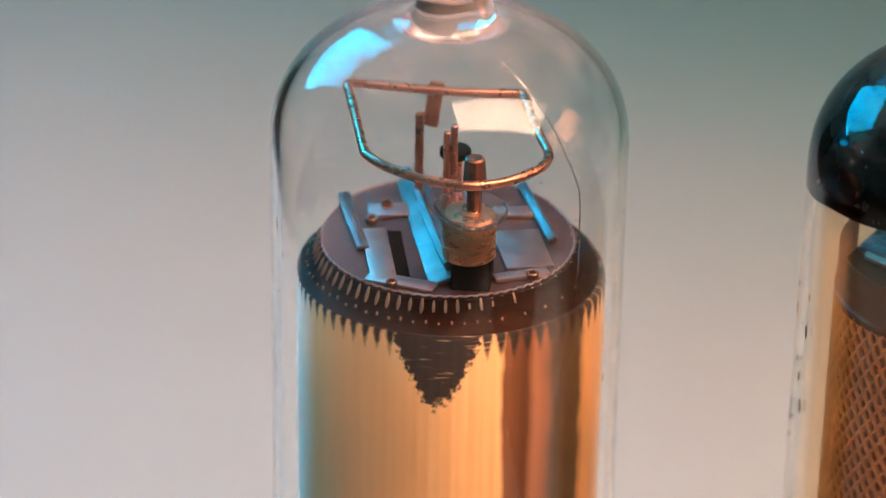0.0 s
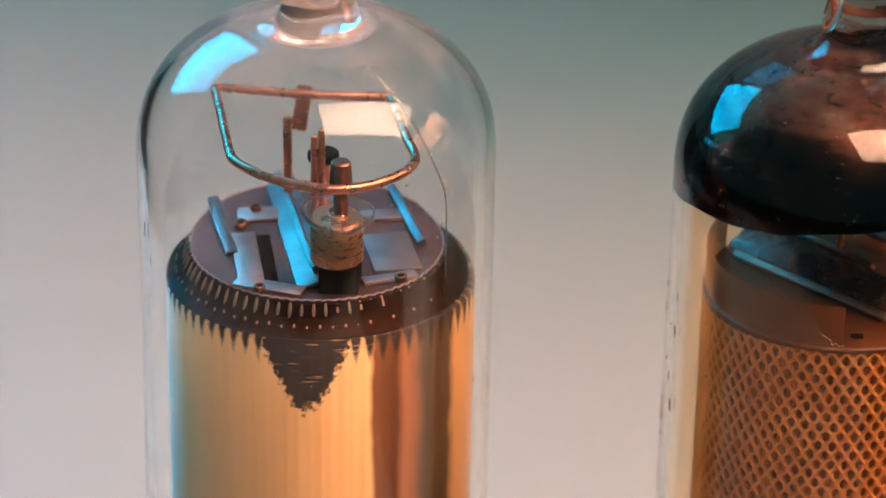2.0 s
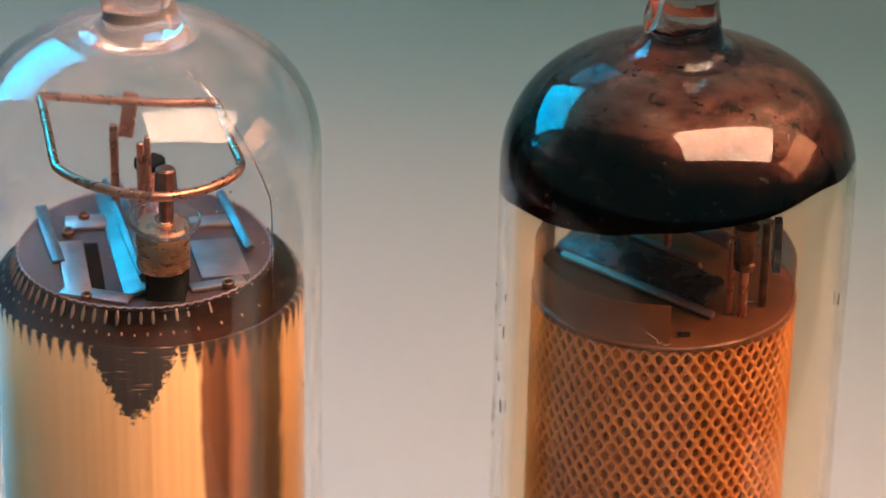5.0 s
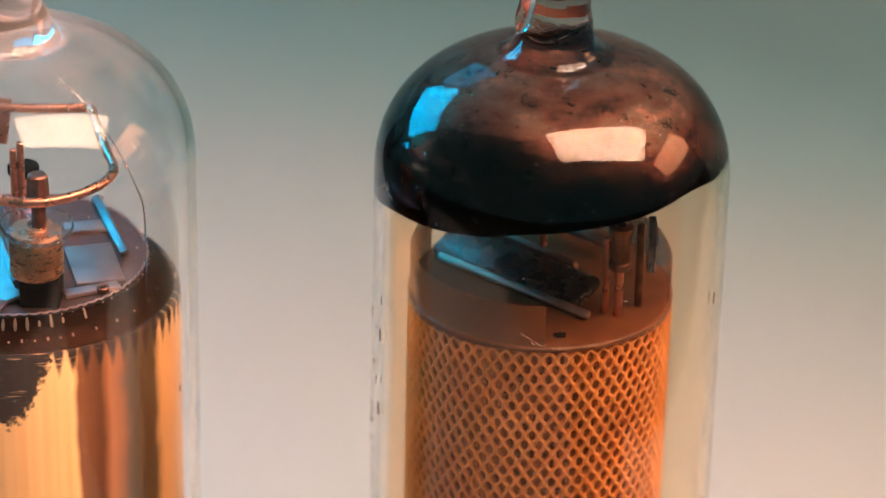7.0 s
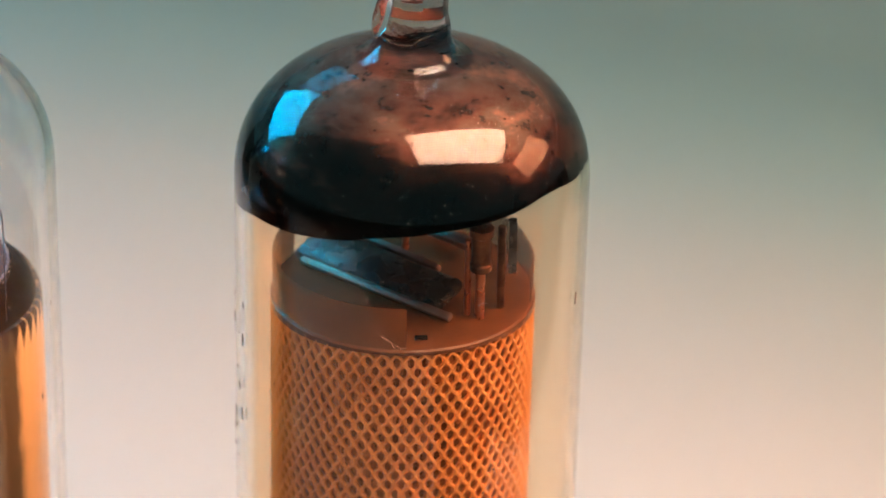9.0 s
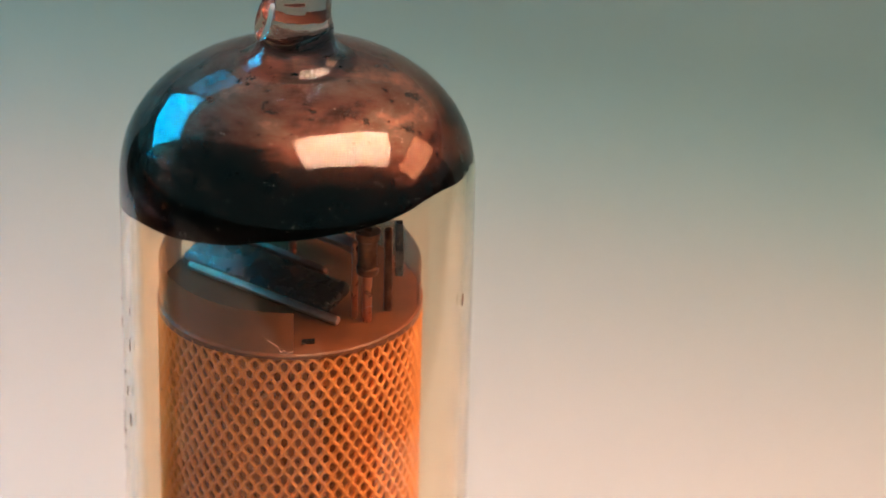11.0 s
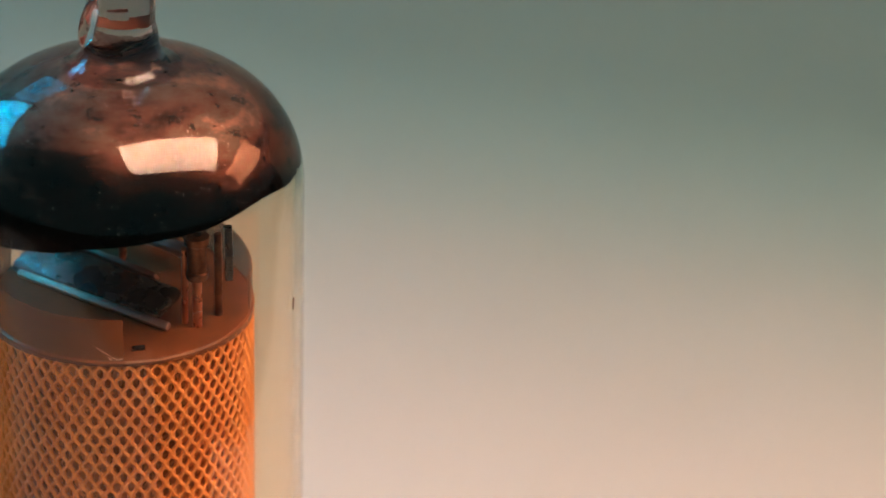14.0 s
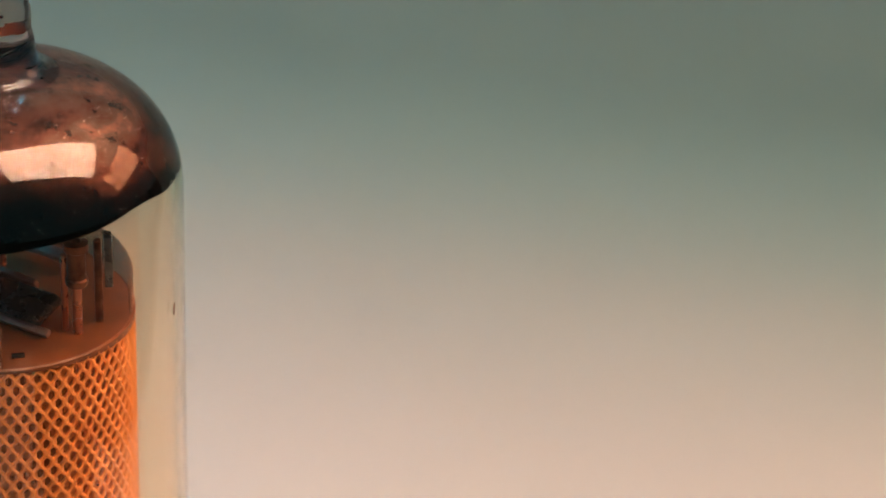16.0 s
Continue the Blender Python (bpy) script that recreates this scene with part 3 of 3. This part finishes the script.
def mesh_sheet(radius, z0, z1, around, cell, wire, top):
    """Expanded metal rolled into a cylinder: rows of strands that meet and part again."""
    verts, faces = [], []
    rows = int((z1 - z0) / cell * 2)
    def at(u, z, dr):
        a = 2 * math.pi * u / around
        return ((radius + dr) * math.cos(a), (radius + dr) * math.sin(a), z)
    half = cell / 2
    for j in range(rows):
        za = z1 - j * half
        for i in range(around):
            u0 = i + (0.5 if j % 2 else 0.0)
            for side in (-1, 1):
                line = [(u0, za), (u0 + side * 0.04, za - half * 0.26), (u0 + side * 0.46, za - half * 0.74), (u0 + side * 0.5, za - half)]
                w = wire / (2 * math.pi * radius / around) / 2
                base = len(verts)
                for k, (u, zz) in enumerate(line):
                    swell = 1.25 if k in (0, 3) else 0.95
                    verts.extend((at(u - w * swell, zz, -0.08), at(u - w * 0.3, zz, 0.1), at(u + w * swell, zz, -0.08), at(u, zz, -0.38)))
                for k in range(3):
                    a = base + 4 * k
                    for p in range(4):
                        q = (p + 1) % 4
                        faces.append((a + p, a + q, a + 4 + q, a + 4 + p))
    m = bpy.data.meshes.new("mesh_sheet")
    m.from_pydata([(x * MM, y * MM, z * MM) for x, y, z in verts], [], faces)
    m.polygons.foreach_set("use_smooth", [True] * len(m.polygons))
    m.materials.append(MESH)
    ob = new("mesh_screen", m)
    ob.parent = top
    ob["label"] = "expanded copper mesh screen"
    return ob


def dark_tube():
    root = tagged(new("vacuum_tube"), "glass vacuum tube with dark silvered crown and copper mesh screen", "vacuum tube", "vacuum tubes in a row")
    centre, rise = 37.3, 8.5
    envelope(root, centre, rise, AMBER_GLASS, "faintly smoked glass bulb")
    tip(root, centre, rise, STEM_GLASS, drop=True, seed=5)
    # dark film inside the crown; its edge dips and rises
    def edge(a, r, z):
        f = max(0.0, 1 - (z - 34.6) / 7.5)
        n = 0.25 * noise.noise(Vector((math.cos(a) * 3, math.sin(a) * 3, 2)))
        turn = math.degrees(a) % 360
        dz = f * (np.interp(turn, (0, 90, 180, 225, 270, 315, 360), (4.4, 2.0, 1.5, 2.7, 4.0, 4.9, 4.4)) + n)
        return on_film(z + dz) - on_film(z), dz
    def on_film(z):
        if z <= centre:
            return r
        return r * math.cos(math.asin(min(1.0, (z - centre) / (rise - WALL_T + 0.05)) ** (1 / BULGE))) ** BULGE
    r = GLASS_R - WALL_T + 0.05
    prof = [(r, 34.6), (r, 35.6), (r, 36.5)] + dome_points(r, centre, rise - WALL_T + 0.05, 0, 89, 32) + [(0, centre + rise - WALL_T + 0.05)]
    part("getter_film", lathe(prof, 128, wobble=edge), GETTER, root, "dark mirror film inside the crown")
    z = 29.6
    # mesh, inner wall, cap
    off = -0.45
    part("anode", moved(lathe([(0, -14), (7.75, -14), (7.75, 29.0), (0, 29.0)], 96), off), CORE, root, "shiny copper anode sleeve")
    mesh_sheet(8.3, -12, 29.32, 60, 1.35, 0.43, root).matrix_local = pose(off * MM, 0, 0, 0, 0, 3.1)
    def skirt(a, r, zz):
        return 0, (-0.35 * math.cos(a) ** 2 if zz < 29.3 else 0)
    part("mica_disc", moved(lathe([(8.38, 29.28), (8.4, 29.5), (8.28, z), (0, z), (0, z - 0.25), (8.0, z - 0.25), (8.1, 29.28)], 128, closed=False, wobble=skirt), off), BROWN_MICA, root, "brown mica cap disc")
    def strip(name, p, q, width, height, mat, lift=0.0, label="", tilt=0.0):
        (x0, y0), (x1, y1) = p, q
        length = math.hypot(x1 - x0, y1 - y0)
        return part(name, moved(box(length, width, height, min(0.42, height * 0.45)), (x0 + x1) / 2, (y0 + y1) / 2, z + lift, tilt, 0, math.degrees(math.atan2(y1 - y0, x1 - x0))), mat, root, label)
    # glossy brown walls that stand on the disc, open at the front
    def wall(first, last, low, high, rim=0.06):
        steps = 72
        line = [(8.16, low), (8.28, low), (8.28, high - rim), (8.24, high), (8.14, high), (8.1, high - rim)]
        bm = bmesh.new()
        rings = []
        for k in range(steps + 1):
            a = radians(first + (last - first) * k / steps)
            rings.append([bm.verts.new((off + r * math.cos(a), r * math.sin(a), h)) for r, h in line])
        for p, q in zip(rings, rings[1:]):
            for k in range(len(line)):
                n = (k + 1) % len(line)
                bm.faces.new((p[k], p[n], q[n], q[k]))
        bm.faces.new(rings[0])
        bm.faces.new(rings[-1])
        return bm
    part("shield_wall", wall(150, 271, 29.5, 32.4), SHIELD, root, "glossy translucent brown curved wall").visible_shadow = False
    part("shield_wall", wall(-14, 75, 29.5, 32.0), SHIELD, root, "glossy translucent brown curved wall").visible_shadow = False
    strip("shield_bar", (-6.6, 4.6), (2.6, -2.6), 3.0, 0.9, BLUED, 0.25, "long dark metal bar", 13)
    strip("ridge", (-6.9, 3.0), (2.6, -4.6), 0.6, 0.5, STEEL, 0.1, "", 32)
    strip("ridge", (-6.0, 6.4), (2.0, 0.2), 0.45, 0.8, STEEL, 0.9, "", 32)
    strip("rear_bar", (-0.2, 7.3), (4.2, 3.6), 0.9, 1.0, STEEL, 0.6, "", 32)
    part("post", moved(rod(0.3, 6.2), 4.25, -4.0, 28.6), COPPER, root, "upright copper rod")
    part("post", moved(rod(0.2, 6.2), 3.5, -3.6, 28.6), COPPER, root)
    part("post", moved(rod(0.25, 6.0), -0.3, 2.0, z), COPPER, root)
    part("clamp", moved(lathe([(0.32, 0), (0.62, 0.05), (0.7, 0.2), (0.7, 0.5), (0.6, 0.62), (0.6, 2.3), (0.78, 2.42), (0.78, 2.9), (0.32, 3.0)], 32, closed=True), 4.25, -4.0, 32.9), PIN_METAL, root, "dark copper sleeve")
    part("post", moved(rod(0.26, 6.4), 5.6, -2.6, 28.8), PIN_METAL, root)
    part("clamp", moved(box(0.5, 1.0, 3.4, 0.1), 6.2, -3.4, 32.6), BLUED, root)
    part("clip", moved(box(0.8, 0.2, 0.5, 0.06), 0.6, -6.9, z - 0.2, 0, 0, 8), BLUED, root)
    return root


def on_bulb(a, z, centre, rise, lift=0.0):
    """A point of the bulb's outer face at the angle a (radians) and height z."""
    r = GLASS_R
    if z > centre:
        s = min(1.0, (z - centre) / rise) ** (1 / BULGE)
        r = GLASS_R * max(0.05, math.cos(math.asin(s))) ** BULGE
    return ((r + lift) * math.cos(a), (r + lift) * math.sin(a), z)


def dust(root, centre, rise, count, mat, low, high, small, large, seed, first=180, last=360):
    """Specks that cling to the outside of the bulb."""
    rng = random.Random(seed)
    bm = bmesh.new()
    for _ in range(count):
        a, z = radians(rng.uniform(first, last)), rng.uniform(low, high)
        s = small + (large - small) * rng.random() ** 3
        m = Matrix.Translation(on_bulb(a, z, centre, rise)) @ Matrix.Rotation(a, 4, "Z") @ Matrix.Diagonal((0.35 * s, s * rng.uniform(0.6, 1.6), s * rng.uniform(0.6, 1.6), 1))
        bmesh.ops.create_icosphere(bm, subdivisions=1, radius=1, matrix=m)
    return tagged(part("dust", bm, mat, root), kind="stuff")


def lint(root, points, mat, radius=0.011):
    return part("lint", tube_along(points, radius, 6), mat, root, "fine pale thread of lint")


PALE_DUST = material("pale_dust", (0.6, 0.5, 0.42), 0.8)
varied(PALE_DUST, [(0.3, (0.45, 0.36, 0.3)), (0.7, (0.75, 0.66, 0.58))], (3, 3, 3))
BROWN_DUST = material("brown_dust", (0.08, 0.05, 0.035), 0.8)
varied(BROWN_DUST, [(0.3, (0.04, 0.025, 0.018)), (0.7, (0.14, 0.08, 0.05))], (3, 3, 3))
BLUED = material("blued_metal", (0.10, 0.12, 0.15), 0.22, 1.0)
varied(BLUED, [(0.3, (0.07, 0.085, 0.11)), (0.7, (0.14, 0.16, 0.19))], (0.4, 0.4, 0.4), (0.22, 0.32), 0.002)
SHIELD = material("brown_mica_wall", (0.34, 0.15, 0.08), 0.16, 0.0, 0.0, 1.55, 0.62)
varied(SHIELD, [(0.3, (0.09, 0.03, 0.014)), (0.7, (0.22, 0.08, 0.038))], (0.3, 0.3, 0.3), (0.12, 0.24), 0.004)
SEAM = [(3.6, -5.75, 46.05), (5.0, -6.75, 45.15), (6.3, -7.35, 43.65), (7.4, -7.45, 41.7), (8.2, -7.3, 39.7), (8.62, -7.12, 38.0), (8.66, -7.08, 35.0), (8.64, -7.1, 31.0)]
RING_Z = 38.6
RING = [(-7.1, 6.1), (-6.6, 6.15), (-3.5, 5.9), (0.5, 5.7), (3.7, 5.9), (4.15, 5.7), (4.7, 3.5), (5.6, 0.0), (6.3, -2.4), (6.3, -3.6), (5.7, -5.0), (4.0, -6.7), (1.9, -7.5), (-0.6, -7.1), (-2.9, -5.9), (-4.5, -4.4), (-5.0, -3.2), (-5.9, 0.5), (-6.9, 4.6), (-7.2, 5.6)]

clear = clear_tube()
clear.matrix_world = pose(0.06 * MM, 0, LIFT * MM)
dark = dark_tube()
dark.matrix_world = pose(33.42 * MM, 0.6 * MM, LIFT * MM)

# dirt on the glass
dust(clear, 37.7, 8.65, 260, PALE_DUST, 14, 45, 0.008, 0.04, 3)
dust(clear, 37.7, 8.65, 170, BROWN_DUST, 12, 43, 0.01, 0.06, 4)
dust(clear, 37.7, 8.65, 260, PALE_DUST, 38, 45.6, 0.012, 0.055, 8, 292, 328)
dust(dark, 37.3, 8.5, 700, PALE_DUST, 36.5, 45.2, 0.006, 0.026, 35)
dust(dark, 37.3, 8.5, 90, PALE_DUST, 40, 44.6, 0.01, 0.04, 41, 296, 350)
dust(dark, 37.3, 8.5, 60, PALE_DUST, 16, 37, 0.012, 0.035, 7)
dust(dark, 37.3, 8.5, 60, BROWN_DUST, 14, 36, 0.02, 0.09, 6)


def haze_film(name, colour, low, high, most, seed):
    """A thin uneven deposit: clear at the height low, densest at high."""
    m = material(name, colour, 0.6)
    c = node(m, "ShaderNodeTexCoord")
    s = node(m, "ShaderNodeSeparateXYZ")
    link(m, c.outputs["Object"], s.inputs[0])
    up = node(m, "ShaderNodeMapRange")
    for key, value in (("From Min", low * MM), ("From Max", high * MM), ("To Min", -0.34), ("To Max", 0.16)):
        up.inputs[key].default_value = value
    link(m, s.outputs["Z"], up.inputs["Value"])
    total = node(m, "ShaderNodeMath")
    link(m, up.outputs[0], total.inputs[0])
    link(m, noise_of(m, (0.22 + seed * 0.01, 0.22, 0.3), 8.0, 0.68), total.inputs[1])
    alpha = ramp(m, total.outputs[0], [(0.34, grey(0.0)), (0.52, grey(0.35 * most)), (0.72, grey(most))])
    link(m, alpha, shader(m).inputs["Alpha"])
    return m


def haze(root, centre, rise, radius, mat, label):
    bm = lathe(dome_points(radius + 0.02, centre, rise + 0.02, 12, CROWN, 24), 96)
    part("deposit", bm, mat, root, label).visible_shadow = False


haze(clear, 37.7, 8.65, 11.22, haze_film("lilac_haze", (0.82, 0.62, 0.62), 41.0, 45.6, 0.15, 1), "thin milky haze round the tip")
haze(dark, 37.3, 8.5, 11.1, haze_film("dusty_haze", (0.55, 0.38, 0.33), 40.5, 45.3, 0.04, 2), "thin dusty haze round the tip")


def smear(root, a, z, wide, tall, centre, rise):
    """A brown stain stuck to the glass."""
    d = bmesh.new()
    bmesh.ops.create_icosphere(d, subdivisions=3, radius=1)
    for v in d.verts:
        v.co *= 1 + 0.35 * noise.noise(v.co * 1.7 + Vector((z, a, 0)))
    d.transform(Matrix.Translation(on_bulb(a, z, centre, rise, -0.02)) @ Matrix.Rotation(a, 4, "Z") @ Matrix.Diagonal((0.05, wide, tall, 1)))
    return part("stain", d, BROWN_DUST, root, "small brown stain")


smear(dark, radians(-23), 31.1, 0.18, 0.42, 37.3, 8.5)
smear(dark, radians(-162), 22.0, 0.2, 0.5, 37.3, 8.5)
smear(dark, radians(-161), 27.5, 0.16, 0.5, 37.3, 8.5)
smear(clear, radians(-156), 33.6, 0.14, 0.6, 37.7, 8.65)
lint(dark, [(-1.9, -11.0, 32.0), (-1.6, -11.04, 31.8), (-1.25, -11.08, 31.6), (-1.1, -11.1, 31.25), (-0.9, -11.1, 31.4), (-0.7, -11.12, 31.2), (-0.35, -11.12, 31.3)], PALE_DUST)
lint(dark, [(3.9, -10.4, 33.8), (4.15, -10.32, 33.95), (4.5, -10.2, 33.9)], PALE_DUST)
# dirt down the flank of the smoked bulb
rng = random.Random(12)
for k in range(9):
    smear(dark, radians(rng.uniform(-176, -160)), rng.uniform(13, 31), rng.uniform(0.05, 0.14), rng.uniform(0.15, 0.6), 37.3, 8.5)
for k in range(10):
    smear(clear, radians(rng.choice((-1, 1)) * rng.uniform(60, 88) - 90), rng.uniform(13, 36), rng.uniform(0.04, 0.1), rng.uniform(0.1, 0.4), 37.7, 8.65)
